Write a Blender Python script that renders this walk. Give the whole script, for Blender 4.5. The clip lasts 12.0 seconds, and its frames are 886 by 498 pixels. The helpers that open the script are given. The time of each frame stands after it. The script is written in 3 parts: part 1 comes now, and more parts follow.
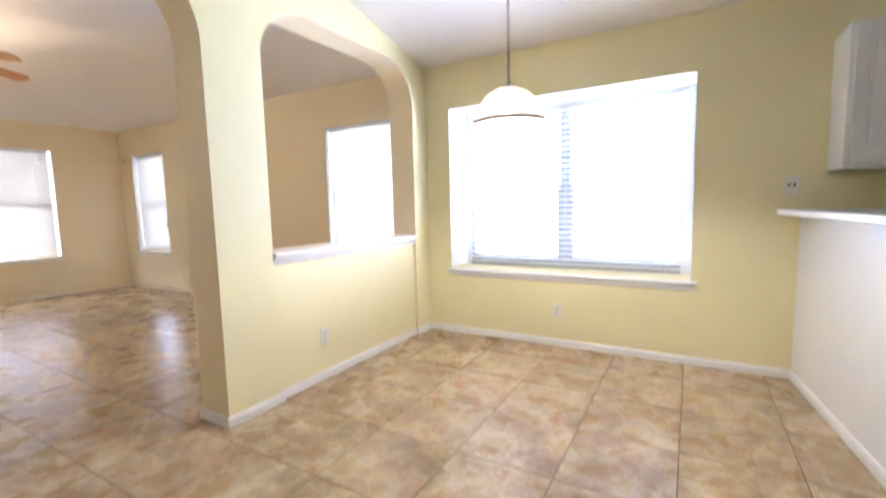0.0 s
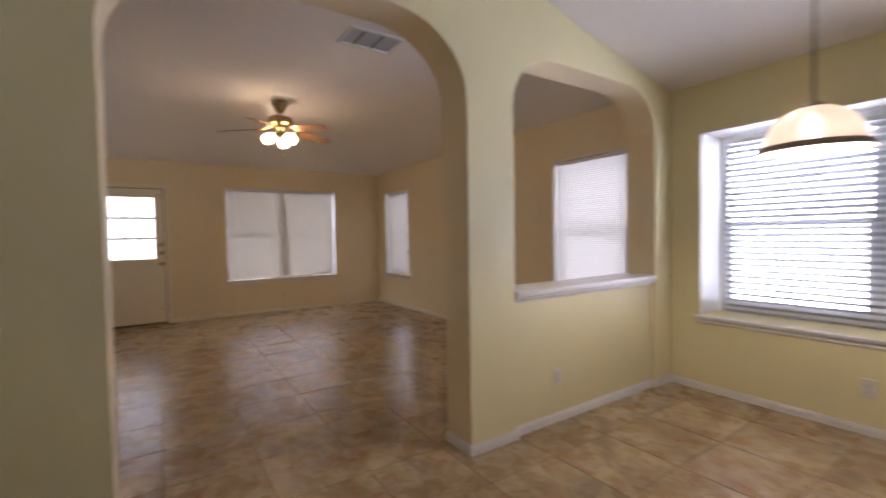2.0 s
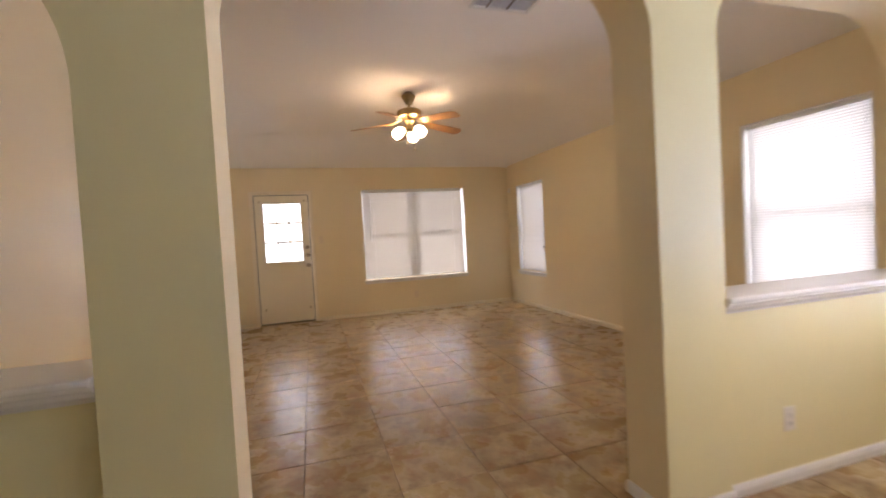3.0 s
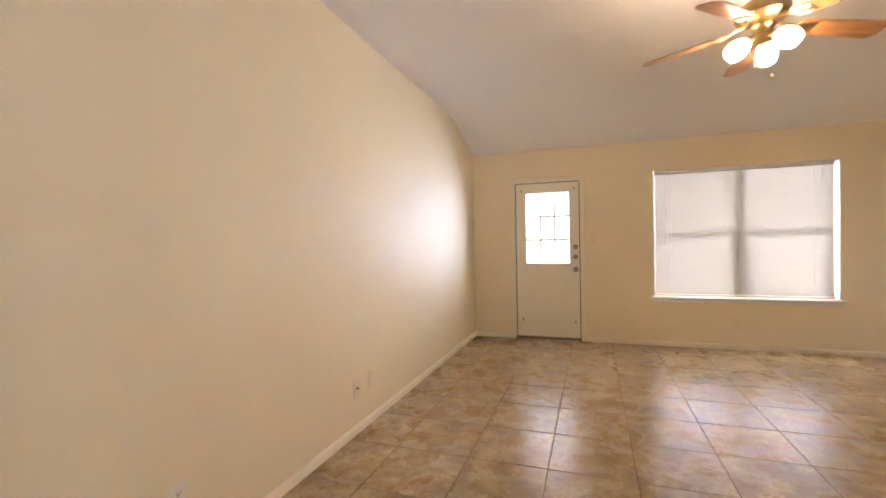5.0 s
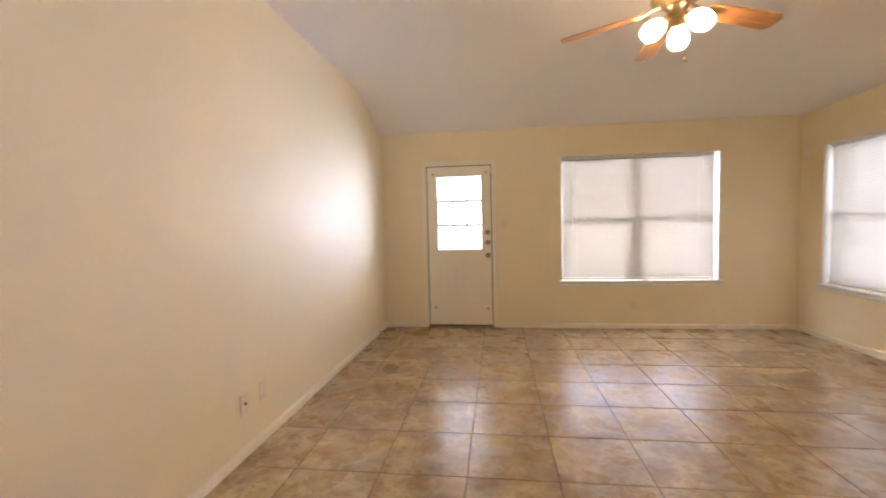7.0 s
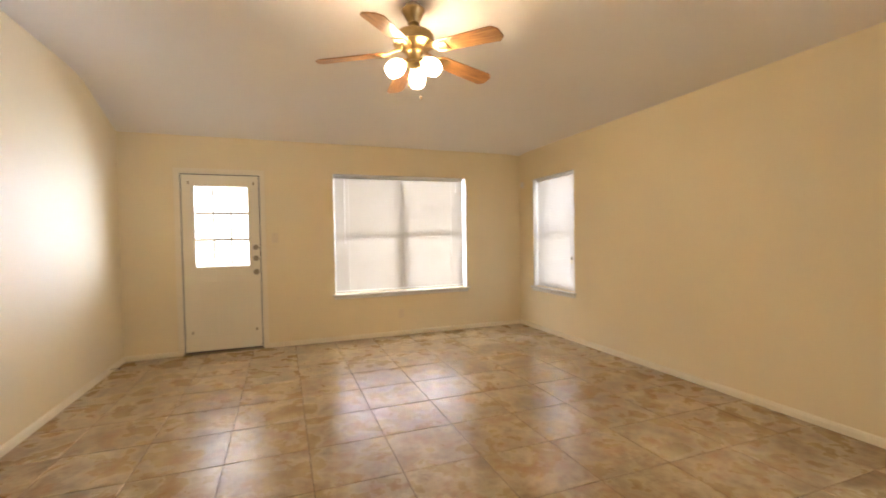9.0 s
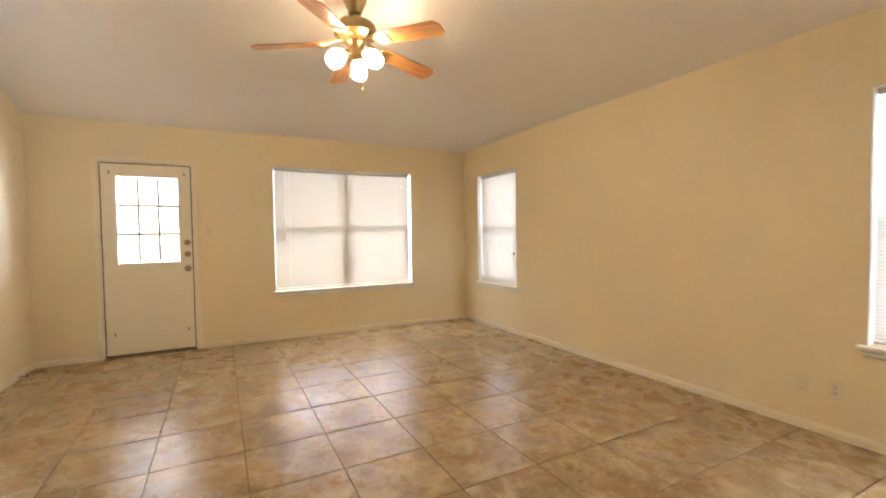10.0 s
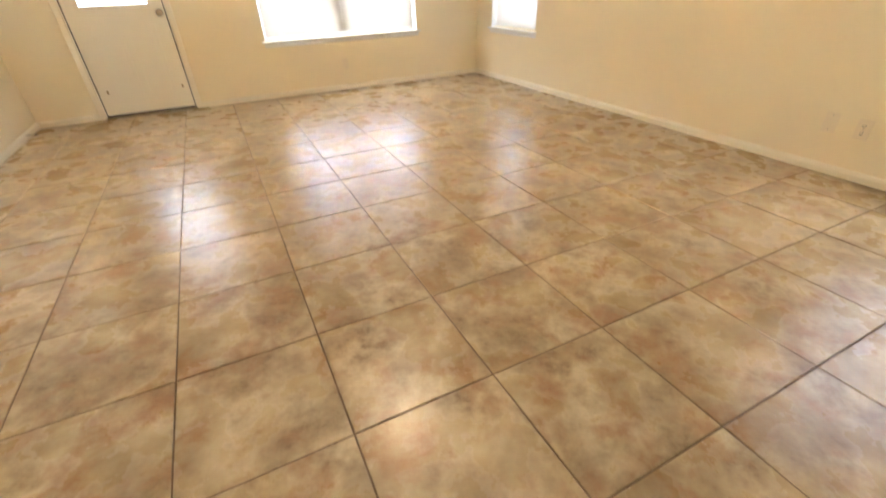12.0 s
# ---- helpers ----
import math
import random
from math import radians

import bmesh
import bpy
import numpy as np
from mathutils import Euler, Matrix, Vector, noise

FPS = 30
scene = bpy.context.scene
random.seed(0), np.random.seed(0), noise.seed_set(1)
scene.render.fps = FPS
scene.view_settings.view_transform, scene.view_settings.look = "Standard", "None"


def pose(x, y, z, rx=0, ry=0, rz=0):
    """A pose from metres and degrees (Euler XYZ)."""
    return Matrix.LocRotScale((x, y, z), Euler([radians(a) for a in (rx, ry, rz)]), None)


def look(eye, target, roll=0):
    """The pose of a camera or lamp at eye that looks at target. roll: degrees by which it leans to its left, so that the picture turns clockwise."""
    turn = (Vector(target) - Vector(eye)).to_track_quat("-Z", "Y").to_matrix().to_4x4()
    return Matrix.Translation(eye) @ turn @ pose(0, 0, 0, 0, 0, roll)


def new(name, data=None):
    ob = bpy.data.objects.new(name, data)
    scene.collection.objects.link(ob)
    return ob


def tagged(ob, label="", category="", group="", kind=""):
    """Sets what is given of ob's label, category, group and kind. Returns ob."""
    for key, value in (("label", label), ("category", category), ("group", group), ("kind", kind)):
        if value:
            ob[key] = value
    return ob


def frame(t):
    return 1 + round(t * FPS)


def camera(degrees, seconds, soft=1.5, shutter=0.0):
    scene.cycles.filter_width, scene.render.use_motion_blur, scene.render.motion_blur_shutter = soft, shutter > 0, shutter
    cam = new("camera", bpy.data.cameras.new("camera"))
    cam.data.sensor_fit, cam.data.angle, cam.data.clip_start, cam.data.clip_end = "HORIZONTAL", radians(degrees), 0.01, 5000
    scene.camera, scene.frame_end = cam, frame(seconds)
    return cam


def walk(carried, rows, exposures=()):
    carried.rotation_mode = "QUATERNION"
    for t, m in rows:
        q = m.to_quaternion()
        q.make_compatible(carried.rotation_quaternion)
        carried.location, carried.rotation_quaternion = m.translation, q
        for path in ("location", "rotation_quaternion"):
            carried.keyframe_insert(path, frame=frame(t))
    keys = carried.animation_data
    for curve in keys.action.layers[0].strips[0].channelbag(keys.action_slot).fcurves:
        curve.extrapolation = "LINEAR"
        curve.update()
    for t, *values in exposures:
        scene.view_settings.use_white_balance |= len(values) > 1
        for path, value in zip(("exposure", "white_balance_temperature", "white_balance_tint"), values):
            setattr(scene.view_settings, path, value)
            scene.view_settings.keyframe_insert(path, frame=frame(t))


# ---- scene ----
cam = camera(91.8, 12.0, soft=1.8, shutter=0.5)
PATH = [
    (0, (0.193, 0.327, 1.176), (-0.804, 2.049, 0.974), -1.4),
    (0.5, (0.214, 0.273, 1.267), (-0.795, 1.999, 1.318), -1.1),
    (0.6, (0.217, 0.275, 1.265), (-0.796, 1.999, 1.296), -1.0),
    (1, (0.211, 0.283, 1.273), (-0.818, 1.998, 1.288), -1.0),
    (1.5, (0.145, 0.239, 1.267), (-1.136, 1.775, 1.26), -1.1),
    (2, (-0.012, 0.208, 1.269), (-1.678, 1.312, 1.203), -1.0),
    (2.5, (-0.245, 0.243, 1.24), (-2.094, 1.005, 1.198), -0.6),
    (2.7, (-0.336, 0.261, 1.253), (-2.207, 0.964, 1.204), -2.0),
    (4.3, (-1.574, 0.487, 1.254), (-3.558, 0.253, 1.17), -2.0),
    (4.5, (-1.682, 0.483, 1.264), (-3.65, 0.132, 1.201), -2.5),
    (5, (-2.021, 0.442, 1.28), (-3.91, -0.215, 1.25), -1.1),
    (5.5, (-2.183, 0.407, 1.299), (-4.07, -0.251, 1.237), -1.3),
    (6, (-2.311, 0.337, 1.271), (-4.219, -0.259, 1.196), -1.2),
    (6.5, (-2.349, 0.331, 1.269), (-4.291, -0.138, 1.182), -1.1),
    (7, (-2.329, 0.365, 1.291), (-4.31, 0.112, 1.182), -1.3),
    (9, (-2.23, 0.535, 1.262), (-4.103, 1.235, 1.212), -1.0),
    (9.5, (-2.208, 0.56, 1.247), (-4.014, 1.418, 1.197), -0.9),
    (10, (-2.207, 0.562, 1.246), (-3.981, 1.483, 1.177), -0.8),
    (10.5, (-2.229, 0.561, 1.176), (-3.946, 1.488, 0.738), -0.9),
    (11, (-2.234, 0.576, 1.094), (-3.788, 1.365, 0.114), -1.2),
    (11.5, (-2.256, 0.563, 1.055), (-3.698, 1.283, -0.13), -1.2),
    (12, (-2.266, 0.57, 1.084), (-3.796, 1.303, 0.024), -2.1),
]
EXPOSURES = [
    (0.0, 2.16, 5300, 19), (0.3, 1.76, 5600, 21), (0.9, 1.46, 5700, 23), (1.5, 0.94, 5750, 24), (2.0, 0.76, 5900, 26),
    (2.7, 1.18, 6220, 25), (4.3, 1.82, 6170, 24), (4.8, 1.87, 6020, 23), (7.0, 1.87, 5920, 22), (9.0, 1.98, 6220, 17),
    (10.0, 2.03, 6220, 17), (10.5, 1.97, 6220, 16), (11.0, 1.88, 6170, 15), (11.5, 2.17, 6070, 14), (12.0, 2.6, 5720, 13),
]
walk(cam, [(t, look(eye, target, roll)) for t, eye, target, roll in PATH], EXPOSURES)

# ---- world, lights ----
world = bpy.data.worlds.new("world")
scene.world = world
world.use_nodes = True
wn = world.node_tree.nodes
sky = wn.new("ShaderNodeTexSky")
sky.sky_type = "NISHITA"
sky.sun_disc = False
sky.sun_elevation = radians(52)
sky.sun_rotation = radians(90)
wn["Background"].inputs["Strength"].default_value = 0.12
world.node_tree.links.new(sky.outputs[0], wn["Background"].inputs["Color"])
sun_data = bpy.data.lights.new("sun", "SUN")
sun_data.energy, sun_data.angle, sun_data.color = 3.0, radians(0.6), (1, 0.95, 0.88)
sun = new("sun", sun_data)
sun.matrix_world = look((11, 0, 14), (0, 0, 0))


def area(name, m, w, h, watts, colour):
    data = bpy.data.lights.new(name, "AREA")
    data.shape, data.size, data.size_y, data.energy, data.color = "RECTANGLE", w, h, watts, colour
    ob = new(name, data)
    ob.matrix_world = m
    return ob


DAY = (0.90, 0.95, 1.0)
SKY = (0.80, 0.87, 1.0)
CLEAR = (0.70, 0.82, 1.0)
SOFFIT = (1.0, 0.80, 0.54)  # daylight under the patio cover
# daylight standing in the window openings, outside the glass
area("daylight", look((-7.99, 2.04, 0.96), (-5, 2.04, 0.96)), 1.78, 0.66, 6.4, DAY)
area("daylight", look((-7.99, 2.04, 1.68), (-5, 2.04, 1.68)), 1.78, 0.62, 1.3, SOFFIT)
area("daylight", look((-10.5, 3.2, 1.2), (-5, 3.2, 1.2)), 5.8, 2.2, 300, CLEAR)  # open side of the covered patio
area("daylight", look((-6.9, 4.08, 1.3), (-6.9, 2, 1.3)), 0.85, 1.4, 0.9, DAY)
area("daylight", look((-2.8, 4.08, 1.3), (-2.8, 2, 1.3)), 0.85, 1.4, 10.0, DAY)
area("daylight", look((-0.757, 4.25, 1.315), (-0.757, 2, 1.315)), 1.9, 1.4, 40, SKY)


# ---- materials ----
class Net:
    """A node material and short ways to wire it."""

    def __init__(self, name, rough=0.5, metal=0.0, colour=(0.5, 0.5, 0.5)):
        self.m = bpy.data.materials.new(name)
        self.m.use_nodes = True
        self.n, self.l = self.m.node_tree.nodes, self.m.node_tree.links
        self.b = self.n["Principled BSDF"]
        self.put("Roughness", rough)
        self.put("Metallic", metal)
        self.put("Base Color", (*colour, 1))

    def put(self, key, value):
        if isinstance(value, bpy.types.NodeSocket):
            self.l.new(value, self.b.inputs[key])
        else:
            self.b.inputs[key].default_value = value

    def coords(self, scale=(1, 1, 1), jitter=False):
        g = self.n.new("ShaderNodeNewGeometry" if not jitter else "ShaderNodeTexCoord")
        mp = self.n.new("ShaderNodeMapping")
        mp.inputs["Scale"].default_value = scale
        self.l.new(g.outputs["Position" if not jitter else "Object"], mp.inputs["Vector"])
        if jitter:
            info = self.n.new("ShaderNodeObjectInfo")
            mul = self.n.new("ShaderNodeMath")
            mul.operation, mul.inputs[1].default_value = "MULTIPLY", 61.0
            self.l.new(info.outputs["Random"], mul.inputs[0])
            comb = self.n.new("ShaderNodeCombineXYZ")
            for i in range(3):
                self.l.new(mul.outputs[0], comb.inputs[i])
            self.l.new(comb.outputs[0], mp.inputs["Location"])
            spin = self.n.new("ShaderNodeMath")
            spin.operation, spin.inputs[1].default_value = "MULTIPLY", 40.0
            self.l.new(info.outputs["Random"], spin.inputs[0])
            rot = self.n.new("ShaderNodeCombineXYZ")
            self.l.new(spin.outputs[0], rot.inputs[2])
            self.l.new(rot.outputs[0], mp.inputs["Rotation"])
        return mp.outputs[0]

    def noise(self, vec, scale, detail=4, rough=0.55, warp=0.0):
        t = self.n.new("ShaderNodeTexNoise")
        t.inputs["Scale"].default_value, t.inputs["Detail"].default_value = scale, detail
        t.inputs["Roughness"].default_value, t.inputs["Distortion"].default_value = rough, warp
        self.l.new(vec, t.inputs["Vector"])
        return t.outputs["Fac"]

    def ramp(self, fac, *stops):
        r = self.n.new("ShaderNodeValToRGB")
        e = r.color_ramp.elements
        while len(e) < len(stops):
            e.new(0.5)
        for el, (p, c) in zip(e, stops):
            el.position, el.color = p, (*c, 1) if len(c) == 3 else c
        self.l.new(fac, r.inputs[0])
        return r.outputs["Color"]

    def mix(self, fac, a, b, mode="MIX"):
        x = self.n.new("ShaderNodeMix")
        x.data_type, x.blend_type = "RGBA", mode
        for key, v in ((0, fac), (6, a), (7, b)):
            if isinstance(v, bpy.types.NodeSocket):
                self.l.new(v, x.inputs[key])
            else:
                x.inputs[key].default_value = v if key == 0 else (*v, 1)
        return x.outputs[2]

    def span(self, fac, lo, hi):
        r = self.n.new("ShaderNodeMapRange")
        r.inputs["To Min"].default_value, r.inputs["To Max"].default_value = lo, hi
        self.l.new(fac, r.inputs[0])
        return r.outputs[0]

    def times(self, a, b):
        m = self.n.new("ShaderNodeMath")
        m.operation = "MULTIPLY"
        self.l.new(a, m.inputs[0])
        self.l.new(b, m.inputs[1])
        return m.outputs[0]

    def bump(self, height, strength, distance=0.002):
        b = self.n.new("ShaderNodeBump")
        b.inputs["Strength"].default_value, b.inputs["Distance"].default_value = strength, distance
        self.l.new(height, b.inputs["Height"])
        self.l.new(b.outputs[0], self.b.inputs["Normal"])
        return self


def paint(name, colour, rough=0.5, texture=0.25, grain=90, vary=0.05, sheen=0.5):
    """Rolled wall paint: faint uneven tone and an orange-peel relief."""
    k = Net(name, rough)
    k.put("Specular IOR Level", sheen)
    v = k.coords()
    big = k.noise(v, 0.9, 3)
    k.put("Base Color", k.mix(big, tuple(c * (1 - vary) for c in colour), tuple(min(1, c * (1 + vary)) for c in colour)))
    k.put("Roughness", k.span(k.noise(v, 3.0, 3), rough - 0.05, rough + 0.06))
    return k.bump(k.noise(v, grain, 3, 0.6), texture, 0.002).m


CREAM = paint("cream_wall_paint", (0.84, 0.71, 0.46), 0.63, sheen=0.6)
OLIVE = paint("yellow_wall_paint", (0.82, 0.735, 0.42), 0.45)
CEIL = paint("ceiling_paint", (0.87, 0.82, 0.75), 0.8, 0.5, 45, 0.02)
TRIM = paint("white_trim_paint", (0.80, 0.77, 0.72), 0.35, 0.08, 40, 0.02)
BASE = paint("baseboard_paint", (0.86, 0.76, 0.57), 0.4, 0.1, 40, 0.04)
DOORP = paint("door_paint", (0.87, 0.79, 0.62), 0.4, 0.08, 40, 0.02)
CABP = paint("cabinet_paint", (0.74, 0.72, 0.66), 0.4, 0.05, 30, 0.02)
VINYL = paint("window_vinyl", (0.80, 0.80, 0.78), 0.35, 0.03, 40, 0.01)
CREAMPLATE = paint("cream_plate_plastic", (0.80, 0.67, 0.46), 0.35, 0.0, 40, 0.01)
PLATE = paint("plate_plastic", (0.80, 0.74, 0.64), 0.35, 0.0, 40, 0.01)
LAMINATE = paint("laminate", (0.62, 0.60, 0.58), 0.25, 0.03, 60, 0.06)

k = Net("floor_tile", 0.25)
v = k.coords((1, 1, 1), True)
cloud = k.noise(v, 4.0, 5, 0.58, 0.1)
dark = k.noise(v, 4.6, 6, 0.60, 0.15)
rust = k.noise(v, 6.5, 5, 0.6, 0.3)
patch = k.noise(v, 22.0, 6, 0.68, 0.2)
fine = k.noise(v, 90, 4, 0.65)
tone = k.ramp(cloud, (0.34, (0.35, 0.248, 0.125)), (0.50, (0.49, 0.372, 0.20)), (0.66, (0.63, 0.505, 0.30)))
spots = k.ramp(patch, (0.30, (0.25, 0.25, 0.25)), (0.66, (1, 1, 1)))
stain = k.ramp(dark, (0.46, (0, 0, 0)), (0.63, (1, 1, 1)))
tone = k.mix(k.span(k.times(stain, spots), 0.0, 0.92), tone, (0.165, 0.095, 0.036))
blush = k.ramp(rust, (0.49, (0, 0, 0)), (0.64, (1, 1, 1)))
tone = k.mix(k.span(k.times(blush, spots), 0.0, 0.74), tone, (0.33, 0.152, 0.055))
tone = k.mix(k.span(fine, 0.0, 0.16), tone, (0.25, 0.165, 0.085))
k.put("Base Color", tone)
k.put("Roughness", k.span(dark, 0.26, 0.29))
k.put("Specular IOR Level", 0.52)
TILE = k.bump(k.noise(v, 8, 3, 0.5), 0.05, 0.004).m

k = Net("grout", 0.85)
v = k.coords()
k.put("Base Color", k.ramp(k.noise(v, 14, 4), (0.3, (0.11, 0.065, 0.03)), (0.7, (0.20, 0.125, 0.065))))
GROUT = k.bump(k.noise(v, 260, 2), 0.4, 0.001).m

k = Net("oak_blade", 0.32)
v = k.coords((1, 14, 14), True)
wood = k.noise(v, 4.5, 6, 0.6, 1.2)
k.put("Base Color", k.ramp(wood, (0.32, (0.17, 0.065, 0.018)), (0.5, (0.38, 0.17, 0.05)), (0.7, (0.52, 0.27, 0.09))))
OAK = k.bump(wood, 0.12, 0.001).m

k = Net("antique_brass", 0.3, 1.0, (0.36, 0.25, 0.11))
v = k.coords()
k.put("Base Color", k.mix(k.noise(v, 25, 3), (0.26, 0.18, 0.08), (0.46, 0.33, 0.15)))
BRASS = k.m
k = Net("tarnished_nickel", 0.34, 1.0, (0.40, 0.33, 0.24))
v = k.coords()
k.put("Roughness", k.span(k.noise(v, 40, 3), 0.25, 0.42))
NICKEL = k.m
BRONZE = Net("aged_bronze", 0.45, 0.6, (0.27, 0.21, 0.14)).m
DARK = Net("dark_slot", 0.7, 0.0, (0.03, 0.025, 0.02)).m
RUBBER = Net("dark_weatherstrip", 0.8, 0.0, (0.05, 0.035, 0.025)).m

k = Net("clear_glass", 0.0, 0.0, (1, 1, 1))
k.put("Transmission Weight", 1.0)
k.put("IOR", 1.1)
GLASS = k.m


def lit_surface(name, colour, strength, base):
    """Opal glass lit by the bulb inside it; also serves the glowing outdoor backdrops."""
    q = Net(name, 0.3, 0.0, base)
    q.put("Emission Color", (*colour, 1))
    q.put("Emission Strength", strength)
    q.put("Transmission Weight", 0.0)
    return q.m


def frosted(name, colour, strength, clear):
    """Thin lit glass that lets part of the bulb's own light straight through."""
    q = Net(name, 0.3, 0.0, (0.9, 0.85, 0.75))
    q.put("Emission Color", (*colour, 1))
    q.put("Emission Strength", strength)
    tr = q.n.new("ShaderNodeBsdfTransparent")
    mx = q.n.new("ShaderNodeMixShader")
    mx.inputs[0].default_value = clear
    q.l.new(q.b.outputs[0], mx.inputs[1])
    q.l.new(tr.outputs[0], mx.inputs[2])
    q.l.new(mx.outputs[0], q.n["Material Output"].inputs["Surface"])
    return q.m


OPAL = frosted("lit_opal_glass", (1.0, 0.78, 0.48), 15.0, 0.3)
FANBULB = lit_surface("lit_fan_bulb", (1.0, 0.76, 0.44), 320.0, (0.9, 0.88, 0.8))
ALABASTER = frosted("lit_alabaster_glass", (1.0, 0.70, 0.44), 0.34, 0.10)
BULB = lit_surface("lit_bulb", (1.0, 0.90, 0.76), 300.0, (0.9, 0.9, 0.85))


def slat_material(name, colour, through_light, share):
    """Thin vinyl that lets part of the daylight through."""
    q = Net(name, 0.4, 0.0, colour)
    tr = q.n.new("ShaderNodeBsdfTranslucent")
    tr.inputs["Color"].default_value = (*through_light, 1)
    mx = q.n.new("ShaderNodeMixShader")
    mx.inputs[0].default_value = share
    out = q.n["Material Output"]
    q.l.new(q.b.outputs[0], mx.inputs[1])
    q.l.new(tr.outputs[0], mx.inputs[2])
    q.l.new(mx.outputs[0], out.inputs["Surface"])
    return q.m


MINI = slat_material("mini_blind_vinyl", (0.78, 0.72, 0.62), (0.78, 0.72, 0.68), 0.25)
# Cream vinyl made darker than its own colour so the blind looks less lit.
SHADED_MINI = slat_material("shaded_blind_vinyl", (0.50, 0.45, 0.37), (0.78, 0.72, 0.62), 0.006)
# White slats made mid grey: shade on their room side is in the colour.
SHADED_WIDE = slat_material("shaded_wide_blind_vinyl", (0.40, 0.40, 0.40), (0.60, 0.62, 0.66), 0.01)
WHITE_MINI = slat_material("white_mini_blind_vinyl", (0.76, 0.73, 0.68), (0.78, 0.75, 0.73), 0.15)
BACKGLOW = lit_surface("backdrop_glow", (0.96, 1.0, 0.97), 1.25, (0.5, 0.5, 0.5))
k = Net("ground_soil", 0.9)
v = k.coords()
k.put("Base Color", k.ramp(k.noise(v, 1.5, 6), (0.35, (0.10, 0.13, 0.05)), (0.65, (0.24, 0.22, 0.12))))
LAWN = k.bump(k.noise(v, 30, 4), 0.6, 0.02).m
k = Net("concrete", 0.8)
v = k.coords()
k.put("Base Color", k.ramp(k.noise(v, 2.5, 6), (0.3, (0.34, 0.33, 0.31)), (0.7, (0.46, 0.45, 0.42))))
CONCRETE = k.bump(k.noise(v, 120, 3), 0.3, 0.002).m


# ---- mesh helpers ----
def mesh_of(name, bm, *mats, smooth=False):
    bmesh.ops.recalc_face_normals(bm, faces=bm.faces)
    me = bpy.data.meshes.new(name)
    bm.to_mesh(me)
    bm.free()
    for m in mats:
        me.materials.append(m)
    if smooth:
        me.polygons.foreach_set("use_smooth", [True] * len(me.polygons))
        me.set_sharp_from_angle(angle=radians(38))
    return me


def part(name, bm, material, parent=None, label="", smooth=False, at=None):
    mats = material if isinstance(material, (list, tuple)) else (material,)
    ob = new(name, bm if isinstance(bm, bpy.types.Mesh) else mesh_of(name, bm, *mats, smooth=smooth))
    if parent is not None:
        ob.parent = parent
    if at is not None:
        ob.matrix_basis = at
    if label:
        tagged(ob, label)
    return ob


def setting(ob, label="", category=""):
    return tagged(ob, label, category, kind="structure")


def add_box(bm, lo, hi, bevel=0.0, seg=2):
    """A box between two corners, its edges rounded by bevel."""
    vs = [bm.verts.new((x, y, z)) for x in (lo[0], hi[0]) for y in (lo[1], hi[1]) for z in (lo[2], hi[2])]
    fs = [bm.faces.new([vs[i] for i in q]) for q in ((0, 1, 3, 2), (4, 6, 7, 5), (0, 4, 5, 1), (2, 3, 7, 6), (0, 2, 6, 4), (1, 5, 7, 3))]
    if bevel:
        es = list({e for f in fs for e in f.edges})
        bmesh.ops.bevel(bm, geom=es, offset=bevel, segments=seg, affect="EDGES", profile=0.5)
    return bm


def box(lo, hi, bevel=0.0, seg=2):
    return add_box(bmesh.new(), lo, hi, bevel, seg)


def add_lathe(bm, profile, seg=24, m=None):
    """Turns (radius, height) pairs about z."""
    m = m or Matrix()
    rings = []
    for r, z in profile:
        if r < 1e-5:
            rings.append([bm.verts.new(m @ Vector((0, 0, z)))])
        else:
            rings.append([bm.verts.new(m @ Vector((r * math.cos(a), r * math.sin(a), z))) for a in (2 * math.pi * i / seg for i in range(seg))])
    for a, b in zip(rings, rings[1:]):
        for i in range(seg):
            j = (i + 1) % seg
            q = [a[i % len(a)], a[j % len(a)], b[j % len(b)], b[i % len(b)]]
            q = list(dict.fromkeys(q))
            if len(q) > 2:
                bm.faces.new(q)
    return bm


def lathe(profile, seg=24, m=None):
    return add_lathe(bmesh.new(), profile, seg, m)


def add_tube(bm, pts, r, seg=8):
    """A round bar along points."""
    pts = [Vector(p) for p in pts]
    rings = []
    for i, p in enumerate(pts):
        d = (pts[min(i + 1, len(pts) - 1)] - pts[max(i - 1, 0)]).normalized()
        u = d.orthogonal().normalized() if i == 0 else (u - d * u.dot(d)).normalized()
        w = d.cross(u)
        rings.append([bm.verts.new(p + r * (math.cos(a) * u + math.sin(a) * w)) for a in (2 * math.pi * k / seg for k in range(seg))])
    for a, b in zip(rings, rings[1:]):
        for i in range(seg):
            bm.faces.new((a[i], a[(i + 1) % seg], b[(i + 1) % seg], b[i]))
    bm.faces.new(rings[0])
    bm.faces.new(rings[-1])
    return bm


def sweep(profile, p0, p1, out):
    """Extrudes a (depth, height) profile from p0 to p1; depth runs along out."""
    bm = bmesh.new()
    p0, p1, out = Vector(p0), Vector(p1), Vector(out)
    up = Vector((0, 0, 1))
    a, b = ([bm.verts.new(p + out * d + up * h) for d, h in profile] for p in (p0, p1))
    n = len(profile)
    for i in range(n):
        bm.faces.new((a[i], a[(i + 1) % n], b[(i + 1) % n], b[i]))
    bm.faces.new(a)
    bm.faces.new(b)
    return bm


